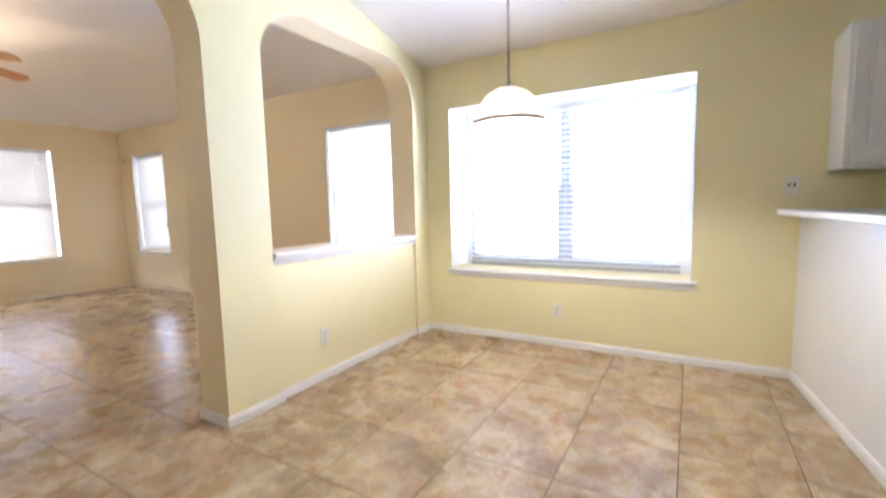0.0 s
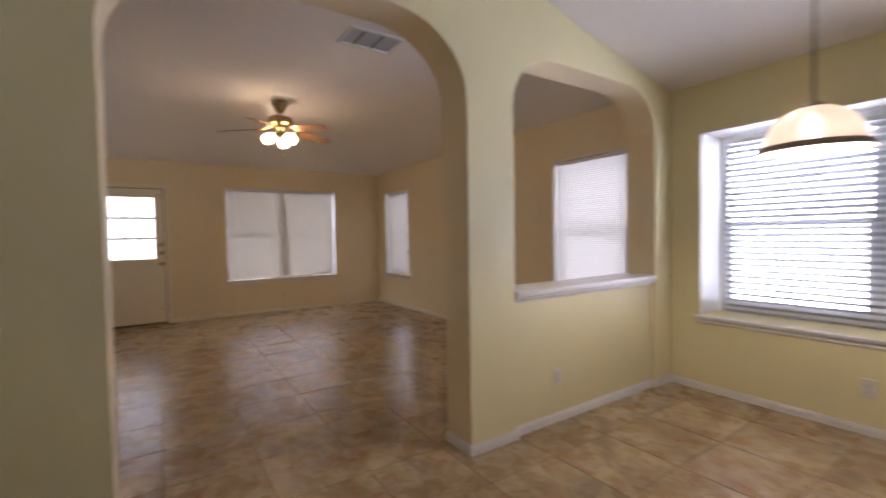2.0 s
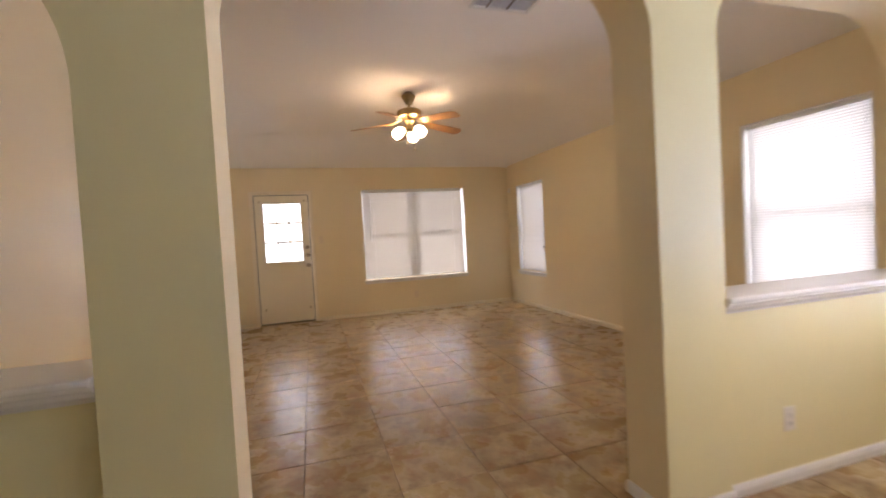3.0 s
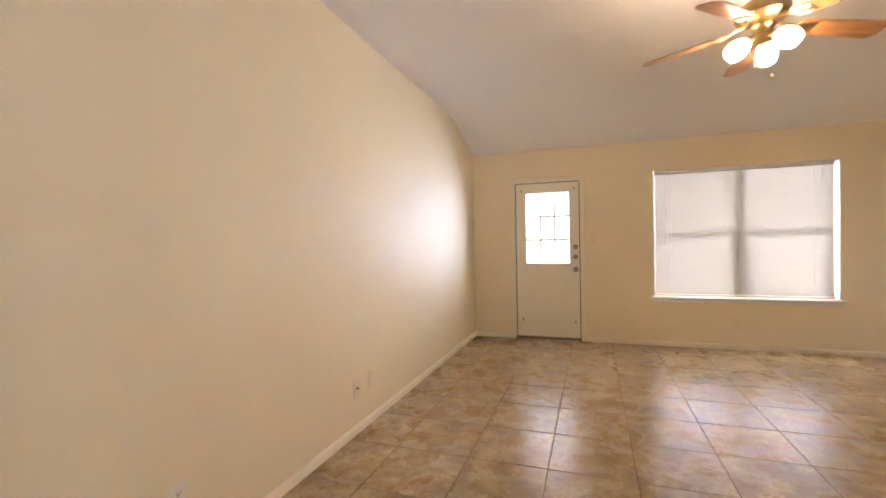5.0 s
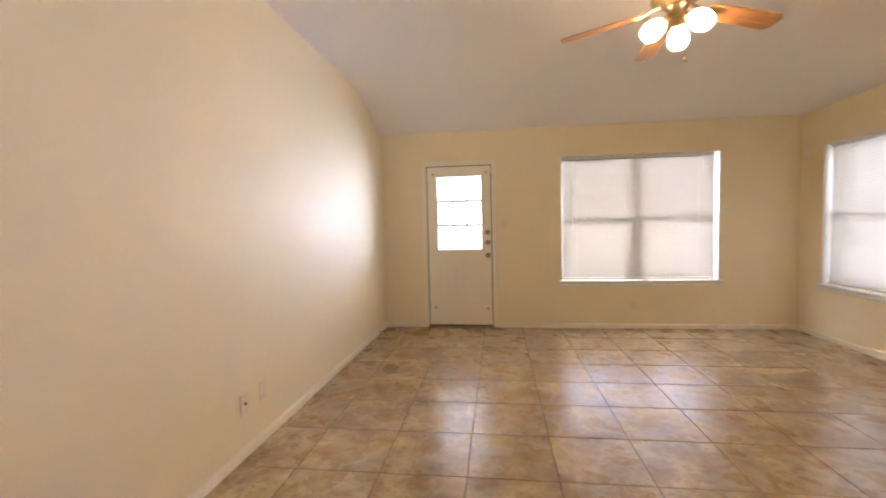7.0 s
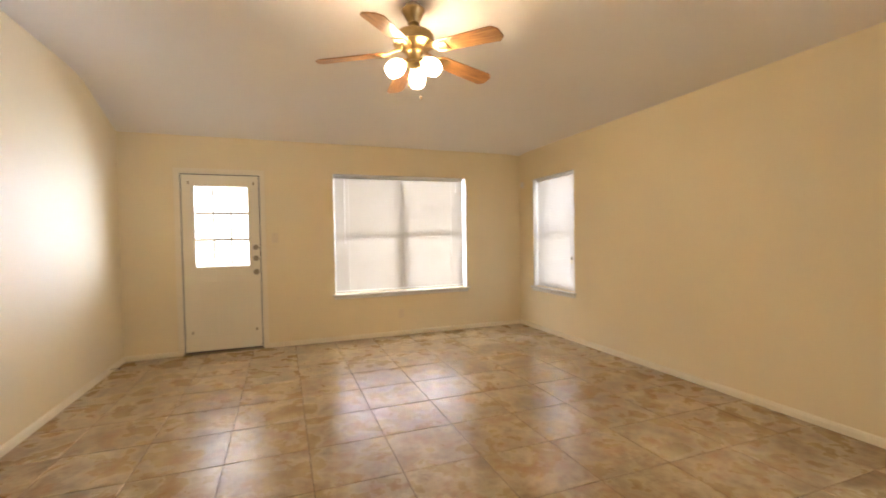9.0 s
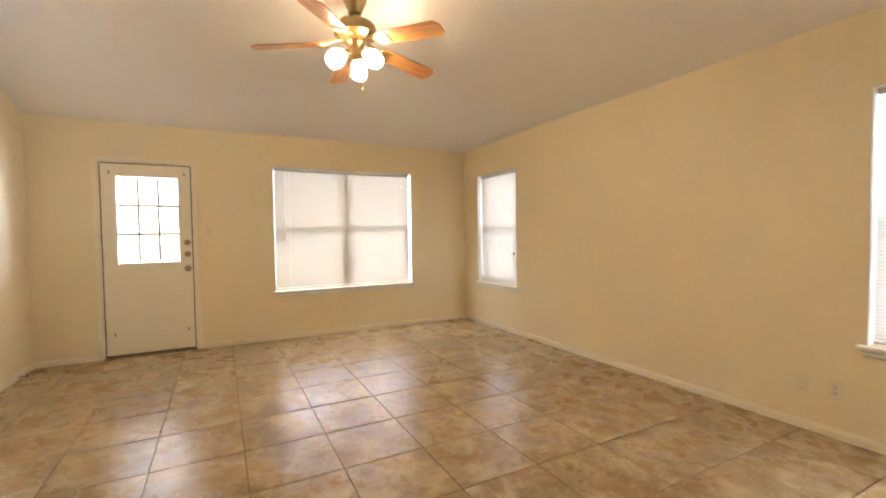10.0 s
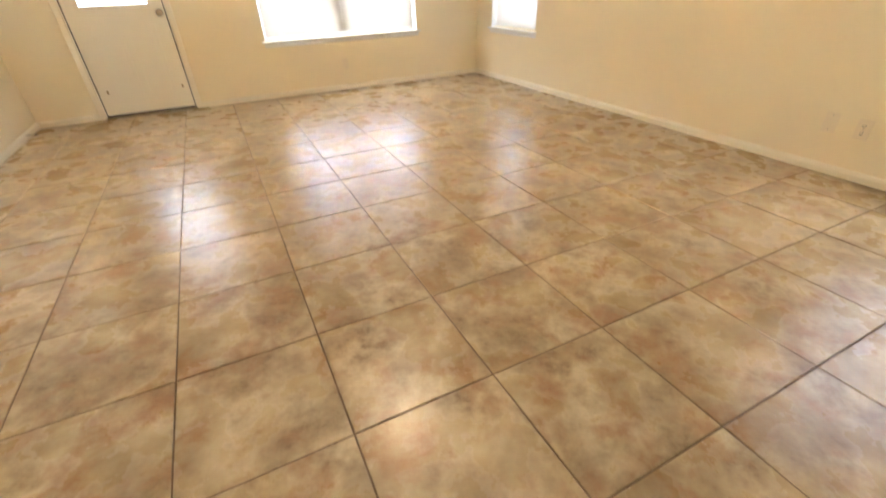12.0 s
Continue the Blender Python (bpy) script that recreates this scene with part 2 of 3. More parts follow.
def holed(axis, near, far, u_span, z_span, holes):
    """A wall slab across axis from near to far with rectangular openings (u0, u1, z0, z1) through it."""
    bm = bmesh.new()
    us = sorted({*u_span, *(h[i] for h in holes for i in (0, 1))})
    zs = sorted({*z_span, *(h[i] for h in holes for i in (2, 3))})
    at = (lambda u, d, z: (d, u, z)) if axis == "x" else (lambda u, d, z: (u, d, z))
    cache = {}

    def vert(u, d, z):
        if (u, d, z) not in cache:
            cache[u, d, z] = bm.verts.new(at(u, d, z))
        return cache[u, d, z]

    def solid(i, j):
        if not (0 <= i < len(us) - 1 and 0 <= j < len(zs) - 1):
            return False
        u, z = (us[i] + us[i + 1]) / 2, (zs[j] + zs[j + 1]) / 2
        return not any(h[0] < u < h[1] and h[2] < z < h[3] for h in holes)

    for i in range(len(us) - 1):
        for j in range(len(zs) - 1):
            if not solid(i, j):
                continue
            u0, u1, z0, z1 = us[i], us[i + 1], zs[j], zs[j + 1]
            for d in (near, far):
                bm.faces.new((vert(u0, d, z0), vert(u1, d, z0), vert(u1, d, z1), vert(u0, d, z1)))
            for (a, b), (x, y) in ((((u0, z0), (u0, z1)), (i - 1, j)), (((u1, z0), (u1, z1)), (i + 1, j)), (((u0, z0), (u1, z0)), (i, j - 1)), (((u0, z1), (u1, z1)), (i, j + 1))):
                if not solid(x, y):
                    bm.faces.new((vert(a[0], near, a[1]), vert(b[0], near, b[1]), vert(b[0], far, b[1]), vert(a[0], far, a[1])))
    return bm


def rounded(ob, width, seg=3, limit=40):
    b = ob.modifiers.new("edge", "BEVEL")
    b.width, b.segments, b.limit_method, b.angle_limit = width, seg, "ANGLE", radians(limit)
    b.harden_normals = True
    return ob


# ---- plan ----
WX, NY, SY = -7.70, 3.78, -1.08          # living room: west, north, south wall faces
DX0, DX1 = -2.19, -1.95                  # dividing wall: living side, nook side
EX, KY = 3.4, -2.6                       # far kitchen wall, wall behind the camera
HIGH, LOW = 2.74, 2.45
WALLTOP = 3.15
DOOR = (-0.527, 0.312, 0.0, 2.045)       # y0, y1, z0, z1
WIN_A = (1.138, 2.930, 0.585, 2.086)
WIN_B = (-7.345, -6.453, 0.585, 2.05)
WIN_C = (-3.24, -2.35, 0.585, 2.03)
WIN_N = (-1.72, 0.206, 0.60, 2.03)

# ---- shell ----
w = part("wall_west", holed("x", WX - 0.22, WX, (SY - 0.2, NY + 0.2), (-0.1, WALLTOP), [DOOR, WIN_A]), CREAM)
setting(w, "cream painted living room wall with door and window", "wall")
w = part("wall_north", holed("y", NY, NY + 0.22, (WX, -2.07), (-0.1, WALLTOP), [WIN_B, WIN_C]), CREAM)
setting(w, "cream painted living room wall with two windows", "wall")
w = part("wall_nook", holed("y", NY, NY + 0.50, (-2.07, EX), (-0.1, WALLTOP), [WIN_N]), OLIVE)
setting(w, "yellow-olive painted breakfast nook wall", "wall")
w = part("wall_south", box((WX, SY - 0.15, -0.1), (DX1 - 0.004, SY, WALLTOP)), CREAM)
setting(w, "cream painted living room side wall", "wall")
w = part("wall_kitchen_back", box((DX1 - 0.15, KY - 0.15, -0.1), (EX + 0.15, KY, WALLTOP)), OLIVE)
setting(w, "plain yellow painted wall", "wall")
w = part("wall_kitchen_side", box((EX, KY, -0.1), (EX + 0.15, NY, WALLTOP)), OLIVE)
setting(w, "plain yellow painted wall", "wall")
w = part("wall_hall", box((DX0, KY, -0.1), (DX1, SY - 0.004, WALLTOP)), OLIVE)
setting(w, "plain yellow painted wall", "wall")


def arch(y, y0, y1, spring, top, rx):
    """Height of an opening with quarter-ellipse shoulders at y."""
    d = min(y - y0, y1 - y)
    if d >= rx:
        return top
    return spring + (top - spring) * math.sqrt(max(0.0, 1 - (1 - d / rx) ** 2))


OPENINGS = [(-1.08, -0.30, 1.72, 2.17, 0.36), (0.045, 1.667, 2.02, 2.43, 0.46), (2.015, 3.545, 2.05, 2.375, 0.36)]


def divider():
    """One comb-shaped outline with arched openings, given the wall's thickness."""
    line, at = [], SY
    for o in OPENINGS:
        y0, y1, rx = o[0], o[1], o[4]
        if y0 > at:
            line += [(at, -0.1), (y0, -0.1)]
        left = [y0 + rx * (1 - math.cos(math.pi / 2 * i / 14)) for i in range(15)]
        right = [y1 - rx * (1 - math.cos(math.pi / 2 * i / 14)) for i in range(14, -1, -1)]
        line += [(y, arch(y, *o)) for y in left + right]
        at = y1
    line += [(at, -0.1), (NY, -0.1), (NY, WALLTOP), (SY, WALLTOP)]
    bm = bmesh.new()
    near, far = ([bm.verts.new((x, y, z)) for y, z in line] for x in (DX1, DX0))
    bm.faces.new(near).material_index = 1
    bm.faces.new(far[::-1])
    for i in range(len(line)):
        j = (i + 1) % len(line)
        bm.faces.new((near[i], far[i], far[j], near[j]))
    return bm


d = part("wall_divider", divider(), (CREAM, OLIVE), smooth=True)
setting(d, "dividing wall with rounded arches, yellow on one side and cream on the other", "wall")
rounded(d, 0.028, 4)
for y0, y1 in ((2.015, 3.545), (SY, -0.30)):
    h = part("half_wall", box((DX0 + 0.03, y0 - 0.002, -0.1), (DX1 - 0.03, y1 + 0.002, 0.865)), OLIVE)
    setting(h, "low yellow painted half wall below an arch", "wall")
    cap = part("half_wall_cap", box((DX0 - 0.02, y0 + 0.002, 0.89), (DX1 + 0.022, y1 - 0.002, 0.915), 0.007), TRIM)
    setting(cap, "white painted wooden ledge on the half wall", "ledge")
    prof = [(0, 0), (0.010, 0), (0.014, 0.012), (0.026, 0.020), (0.030, 0.034), (0.042, 0.042), (0.042, 0.052), (0, 0.052)]
    for x, out in ((DX1 - 0.03, 1), (DX0 + 0.03, -1)):
        t = part("trim", sweep(prof, (x, y0 + 0.003, 0.838), (x, y1 - 0.003, 0.838), (out, 0, 0)), TRIM)
        setting(t, "white moulding under the ledge", "trim")

# floor slab, ground
f = part("floor", add_box(box((WX - 0.15, SY - 0.1, -0.12), (DX0, NY + 0.1, -0.0025)), (DX0, KY, -0.12), (EX, NY + 0.1, -0.0025)), GROUT)
setting(f, "square tan and brown mottled ceramic floor tiles with dark grout", "floor")
g = part("ground", box((-400, -400, -0.6), (400, 400, -0.16)), LAWN)
setting(g, "grassy ground outside", "ground")
p = part("patio", box((-10.6, -3, -0.16), (WX - 0.23, 5.5, -0.06), 0.01), CONCRETE)
setting(p, "concrete patio slab outside the door", "patio")


def ceiling_mesh(rows, cols, height):
    bm = bmesh.new()
    for lift in (0.0, 0.06):
        grid = [[bm.verts.new((x, y, height(x, y) + lift)) for y in cols] for x in rows]
        for i in range(len(rows) - 1):
            for j in range(len(cols) - 1):
                bm.faces.new((grid[i][j], grid[i + 1][j], grid[i + 1][j + 1], grid[i][j + 1]))
    return bm


RUN_W, RUN_N = 0.85, 1.0


def soft_min(a, b, k=0.28):
    h = max(k - abs(a - b), 0) / k
    return min(a, b) - h * h * k / 4


def living_height(x, y):
    """Flat middle with slopes down to the west and north walls; the folds are rounded."""
    return LOW + (HIGH - LOW) * soft_min(soft_min((x - WX) / RUN_W, (NY - y) / RUN_N), 1.0)


def steps(a, fine_end, b, fine_step, coarse):
    n = max(1, round(abs(fine_end - a) / fine_step))
    m = max(1, round(abs(b - fine_end) / coarse))
    return [a + (fine_end - a) * i / n for i in range(n)] + [fine_end + (b - fine_end) * i / m for i in range(m + 1)]


c = part("ceiling", ceiling_mesh(steps(WX - 0.03, WX + 1.4, DX0 + 0.03, 0.05, 0.5), steps(NY + 0.03, NY - 1.5, SY - 0.03, 0.05, 0.5), living_height), CEIL, smooth=True)
setting(c, "white textured ceiling sloping down to the outer walls", "ceiling")


def nook_height(x, y):
    s = NY - y
    return 2.415 + 0.215 * min(s, 1.15) + 0.275 * min(max(s - 1.15, 0), 0.7)


c = part("ceiling_nook", ceiling_mesh((DX1 - 0.03, EX + 0.05), (KY - 0.05, 1.93, 2.63, NY + 0.03), nook_height), CEIL)
setting(c, "white textured sloping ceiling over the breakfast nook", "ceiling")
r = part("roof", box((WX - 0.6, KY - 0.5, 3.15), (EX + 0.6, NY + 0.9, 3.3)), CONCRETE)
setting(r, "plain roof over the house", "roof")
r = part("patio_cover", box((-9.3, -3, 2.42), (WX - 0.24, 5.5, 2.55)), TRIM)
setting(r, "covered patio roof outside", "roof")

# Glowing panels added outside, standing in for the daylit distance.
b = part("backdrop_west", box((-13.1, -9, -0.3), (-13, 9, 7)), BACKGLOW)
setting(b, "glowing panel standing in for the bright distance beyond the patio", "backdrop")
b = part("backdrop_north", box((-6, 9, -0.3), (6, 9.1, 7)), BACKGLOW)
setting(b, "glowing panel standing in for the bright distance beyond the windows", "backdrop")

# baseboards
BB = [(0, 0), (0.013, 0), (0.013, 0.036), (0.010, 0.042), (0.010, 0.047), (0.005, 0.055), (0, 0.057)]


def baseboard(p0, p1, out, mat=BASE):
    b = part("baseboard", sweep(BB, (*p0, 0), (*p1, 0), (*out, 0)), mat)
    return setting(b, "painted wooden baseboard with a shaped top", "baseboard")


baseboard((WX, SY), (WX, DOOR[0] - 0.05), (1, 0))
baseboard((WX, DOOR[1] + 0.05), (WX, NY), (1, 0))
baseboard((WX, NY), (DX0, NY), (0, -1))
baseboard((WX, SY), (DX0, SY), (0, 1))
baseboard((DX1, NY), (0.775, NY), (0, -1), TRIM)
baseboard((DX1 - 0.03, 2.0), (DX1 - 0.03, 3.55), (1, 0), TRIM)
baseboard((DX0 + 0.03, 2.0), (DX0 + 0.03, 3.55), (-1, 0))
for y0, y1 in ((1.667, 2.015), (3.545, NY), (-0.30, 0.045)):
    baseboard((DX1, y0 - 0.013 if y0 > 3 else y0 - 0.014), (DX1, y1 if y1 > 3 else y1 + 0.014), (1, 0), TRIM)
    baseboard((DX0, y0 - 0.014), (DX0, y1 if y1 > 3 else y1 + 0.014), (-1, 0))
baseboard((DX0, 1.667), (DX1, 1.667), (0, -1), TRIM)
baseboard((DX0, 0.045), (DX1, 0.045), (0, 1), TRIM)
baseboard((DX1 - 0.03, SY), (DX1 - 0.03, -0.28), (1, 0), TRIM)
baseboard((1.035, 1.514), (0.785, NY), (-0.994, -0.110), TRIM)


# ---- windows ----
def stool(name, axis, out, u0, u1, z, wall, depth, parent):
    """A sill board with horns and a small moulding below it."""
    def at(u, dpt, zz):
        return (wall + out * dpt, u, zz) if axis == "x" else (u, wall + out * dpt, zz)
    def span(a, b):
        return tuple(min(i, j) for i, j in zip(a, b)), tuple(max(i, j) for i, j in zip(a, b))
    bm = box(*span(at(u0 - 0.035, 0.0, z - 0.022), at(u1 + 0.035, 0.038, z)), 0.006)
    add_box(bm, *span(at(u0 + 0.002, -depth, z - 0.020), at(u1 - 0.002, 0.002, z - 0.001)))
    part("window_sill", bm, TRIM, parent)
    prof = [(0, 0), (0.010, 0), (0.016, 0.010), (0.012, 0.024), (0.020, 0.036), (0.020, 0.042), (0, 0.042)]
    o = (out, 0, 0) if axis == "x" else (0, out, 0)
    part("apron", sweep(prof, at(u0 - 0.01, 0, z - 0.064), at(u1 + 0.01, 0, z - 0.064), o), TRIM, parent)


def window(name, axis, out, hole, wall, depth, mullions, label, jamb=0.045, lining=None):
    """Vinyl single-hung window at depth behind the wall face. out: +1 or -1 towards the room."""
    u0, u1, z0, z1 = hole
    root = setting(new(name), label, "window")
    def at(u, dpt, z):
        return (wall - out * dpt, u, z) if axis == "x" else (u, wall - out * dpt, z)
    def bar(bm, a, b, za, zb, d0, d1, bev=0.004):
        p, q = at(a, d0, za), at(b, d1, zb)
        add_box(bm, tuple(map(min, p, q)), tuple(map(max, p, q)), bev, 1)
        return bm
    fr = bmesh.new()
    d0, d1 = depth, depth + 0.07
    bar(fr, u0, u0 + jamb, z0, z1, d0, d1)
    bar(fr, u1 - jamb, u1, z0, z1, d0, d1)
    bar(fr, u0 + jamb, u1 - jamb, z1 - jamb, z1, d0, d1)
    bar(fr, u0 + jamb, u1 - jamb, z0, z0 + jamb, d0, d1)
    part("window_frame", fr, VINYL, root)
    edges = [u0 + jamb] + [m for m in mullions] + [u1 - jamb]
    mid = (z0 + z1) / 2
    for m in mullions:
        part("mullion", bar(bmesh.new(), m - 0.04, m + 0.04, z0 + jamb, z1 - jamb, d0 - 0.004, d1), VINYL, root)
    for i, (a, b) in enumerate(zip(edges, edges[1:])):
        a, b = a + (0.04 if i else 0), b - (0.04 if i < len(edges) - 2 else 0)
        part("meeting_rail", bar(bmesh.new(), a, b, mid - 0.022, mid + 0.022, d0 + 0.008, d1 - 0.01), VINYL, root)
        sash = bmesh.new()
        bar(sash, a, a + 0.03, z0 + jamb, mid - 0.022, d0 + 0.012, d1 - 0.02)
        bar(sash, b - 0.03, b, z0 + jamb, mid - 0.022, d0 + 0.012, d1 - 0.02)
        bar(sash, a + 0.03, b - 0.03, z0 + jamb, z0 + jamb + 0.035, d0 + 0.012, d1 - 0.02)
        part("lower_sash", sash, VINYL, root)
        for za, zb, dd in ((z0 + jamb, mid, d0 + 0.03), (mid, z1 - jamb, d0 + 0.045)):
            pane = part("pane", bar(bmesh.new(), a, b, za, zb, dd, dd + 0.004, 0), GLASS, root)
            pane.visible_shadow = False
    stool(name, axis, out, u0, u1, z0, wall, depth, root)
    if lining:
        bm = bmesh.new()
        bar(bm, u0, u0 + 0.006, z0, z1, 0.001, depth, 0)
        bar(bm, u1 - 0.006, u1, z0, z1, 0.001, depth, 0)
        bar(bm, u0 + 0.006, u1 - 0.006, z1 - 0.006, z1, 0.001, depth, 0)
        part("reveal", bm, lining, root, "white lining of the window recess")
    return root


def blind(axis, out, u0, u1, z0, z1, wall, depth, pitch, width, tilt, mat, label, crown, cords, wand=True):
    """A horizontal blind: headrail, slats one by one, bottom rail, cords."""
    root = tagged(new("window_blind"), label, "blind")
    cu = (u0 + u1) / 2
    place = pose(wall - out * depth, cu, z0) if axis == "x" else pose(cu, wall - out * depth, z0)
    face = (0 if out > 0 else 180) if axis == "x" else (90 if out > 0 else -90)
    root.matrix_basis = place @ pose(0, 0, 0, 0, 0, face)
    half, height = (u1 - u0) / 2, z1 - z0
    part("headrail", box((-0.018, -half, height - 0.034), (0.018, half, height), 0.003, 1), VINYL, root)
    part("bottom_rail", box((-0.013, -half + 0.003, 0.004), (0.013, half - 0.003, 0.022), 0.004, 1), mat, root)
    bm = bmesh.new()
    n = 4
    rows = []
    for i in range(n + 1):
        s = -0.5 + i / n
        rows.append([bm.verts.new((s * width, y, crown * (1 - 4 * s * s))) for y in (-half + 0.004, half - 0.004)])
    for a, b in zip(rows, rows[1:]):
        bm.faces.new((a[0], a[1], b[1], b[0]))
    slat = mesh_of("slat", bm, mat, smooth=True)
    count = int((height - 0.06) / pitch)
    step = (height - 0.062) / count
    for i in range(count):
        wob = tilt + random.uniform(-0.8, 0.8)
        part("slat", slat, mat, root, at=pose(random.uniform(-0.0006, 0.0006), 0, 0.032 + step * (i + 0.5), 0, wob, 0))
    for cpos in cords:
        bm = bmesh.new()
        for x in (-0.5 * width * math.cos(radians(tilt)) - 0.001, 0.5 * width * math.cos(radians(tilt)) + 0.001):
            add_tube(bm, [(x, cpos * half, 0.02), (x, cpos * half, height - 0.03)], 0.0012 if width < 0.03 else 0.0022, 5)
        part("ladder_cord", bm, VINYL, root)
    if wand:
        bm = add_tube(bmesh.new(), [(0.022, -0.86 * half, height - 0.03), (0.024, -0.86 * half, height * 0.42)], 0.004, 6)
        part("tilt_wand", bm, VINYL, root, "clear plastic tilt wand")
        bm = add_tube(bmesh.new(), [(0.022, 0.88 * half, height - 0.03), (0.022, 0.88 * half, height - 0.16)], 0.0016, 5)
        add_lathe(bm, [(0, 0.03), (0.006, 0.026), (0.010, 0.0), (0.0, -0.002)], 8, pose(0.022, 0.88 * half, height - 0.185))
        part("cord_tassel", bm, VINYL, root, "white plastic cord tassel")
    return root


# Windows 1 to 3: the white lining gives the bright edge of leaking daylight.
window("window_1", "x", 1, WIN_A, WX, 0.12, [2.04], "wide double window with white vinyl frame", lining=TRIM)
window("window_2", "y", -1, WIN_B, NY, 0.12, [], "narrow white vinyl window", lining=TRIM)
window("window_3", "y", -1, WIN_C, NY, 0.12, [], "narrow white vinyl window beside the arches", lining=TRIM)
window("window_4", "y", -1, WIN_N, NY, 0.33, [-0.76], "wide nook window in a deep white recess", 0.06, TRIM)
blind("x", 1, 1.158, 2.898, 0.588, 2.078, WX, 0.06, 0.0205, 0.025, 66, SHADED_MINI, "closed cream mini blind, coloured darker for shade, backlit by daylight", 0.001, (-0.8, 0.0, 0.8))
blind("y", -1, -7.318, -6.463, 0.588, 2.044, NY, 0.06, 0.0205, 0.025, 68, MINI, "closed cream mini blind in the narrow corner window", 0.002, (-0.7, 0.7))
blind("y", -1, -3.23, -2.36, 0.588, 2.024, NY, 0.06, 0.0205, 0.025, 72, WHITE_MINI, "closed white mini blind in the narrow window by the arch", 0.002, (-0.7, 0.7))
blind("y", -1, -1.655, 0.135, 0.604, 1.985, NY, 0.29, 0.046, 0.050, -32, SHADED_WIDE, "white two-inch blind, greyed for shade, with half-open slats over a wide window", 0.003, (-0.84, 0.02, 0.84), False)

# ---- back door ----
def back_door():
    y0, y1, _, z1 = DOOR
    root = setting(new("door_1"), "closed cream half-glass back door with grid and brass hardware", "door")
    jam = bmesh.new()
    for a, b in ((y0, y0 + 0.014), (y1 - 0.014, y1)):
        add_box(jam, (WX - 0.13, a, 0.0), (WX + 0.004, b, z1))
    add_box(jam, (WX - 0.13, y0 + 0.014, z1 - 0.014), (WX + 0.004, y1 - 0.014, z1))
    part("jamb", jam, DOORP, root)
    cas = bmesh.new()
    add_box(cas, (WX, y0 - 0.045, 0.0), (WX + 0.014, y0 + 0.004, z1 + 0.045), 0.004, 1)
    add_box(cas, (WX, y1 - 0.004, 0.0), (WX + 0.014, y1 + 0.045, z1 + 0.045), 0.004, 1)
    add_box(cas, (WX, y0 + 0.004, z1 - 0.004), (WX + 0.014, y1 - 0.004, z1 + 0.045), 0.004, 1)
    part("casing", cas, BASE, root)
    gap = bmesh.new()
    add_box(gap, (WX - 0.05, y0 + 0.0145, 0.012), (WX - 0.005, y0 + 0.0235, z1 - 0.016))
    add_box(gap, (WX - 0.05, y1 - 0.0235, 0.012), (WX - 0.005, y1 - 0.0145, z1 - 0.016))
    add_box(gap, (WX - 0.05, y0 + 0.0235, z1 - 0.0235), (WX - 0.005, y1 - 0.0235, z1 - 0.0145))
    add_box(gap, (WX - 0.045, y0 + 0.0235, 0.0165), (WX - 0.008, y1 - 0.0235, 0.0315))
    part("weatherstrip", gap, RUBBER, root, "dark rubber door seal")
    th = box((WX - 0.14, y0 + 0.002, -0.003), (WX + 0.01, y1 - 0.002, 0.016), 0.004, 1)
    part("threshold", th, BRONZE, root, "dark bronze threshold")
    # slab with its glazed upper half and embossed lower panels
    a0, a1, b0, b1 = y0 + 0.024, y1 - 0.024, 0.032, z1 - 0.024
    x0, x1 = WX - 0.046, WX - 0.003
    ly0, ly1, lz0, lz1 = -0.395, 0.190, 0.965, 1.915
    slab = holed("x", x0, x1, (a0, a1), (b0, b1), [(ly0, ly1, lz0, lz1)])
    for c0, c1 in ((-0.375, -0.125), (-0.08, 0.170)):
        for r0, r1 in ((0.20, 0.82),):
            rim = ((c0, r0, c1, r0 + 0.016), (c0, r1 - 0.016, c1, r1), (c0, r0 + 0.016, c0 + 0.016, r1 - 0.016), (c1 - 0.016, r0 + 0.016, c1, r1 - 0.016))
            for ya, za, yb, zb in rim:
                add_box(slab, (x1 - 0.002, ya, za), (x1 + 0.0025, yb, zb), 0.0014, 1)
            add_box(slab, (x1 - 0.002, c0 + 0.04, r0 + 0.04), (x1 + 0.002, c1 - 0.04, r1 - 0.04), 0.0012, 1)
    body = part("door_leaf", slab, DOORP, root)
    lite = bmesh.new()
    w = 0.024
    for ya, yb, za, zb in ((ly0 - 0.008, ly0 + w, lz0 - 0.008, lz1 + 0.008), (ly1 - w, ly1 + 0.008, lz0 - 0.008, lz1 + 0.008), (ly0 + w, ly1 - w, lz0 - 0.008, lz0 + w), (ly0 + w, ly1 - w, lz1 - w, lz1 + 0.008)):
        add_box(lite, (x0 - 0.006, ya, za), (x1 + 0.010, yb, zb), 0.005, 2)
    part("glazing_frame", lite, DOORP, body)
    pane = part("pane", box((WX - 0.026, ly0 + w - 0.004, lz0 + w - 0.004), (WX - 0.022, ly1 - w + 0.004, lz1 - w + 0.004)), GLASS, body)
    pane.visible_shadow = False
    gy0, gy1, gz0, gz1 = ly0 + w, ly1 - w, lz0 + w, lz1 - w
    for i in (1, 2):
        z = gz0 + (gz1 - gz0) * i / 3
        part("muntin", box((WX - 0.0215, gy0, z - 0.015), (WX - 0.013, gy1, z + 0.015), 0.002, 1), DOORP, body)
        y = gy0 + (gy1 - gy0) * i / 3
        for j in range(3):
            za, zb = gz0 + (gz1 - gz0) * j / 3 + 0.015, gz0 + (gz1 - gz0) * (j + 1) / 3 - 0.015
            part("muntin", box((WX - 0.0215, y - 0.013, za), (WX - 0.014, y + 0.013, zb), 0.002, 1), DOORP, body)
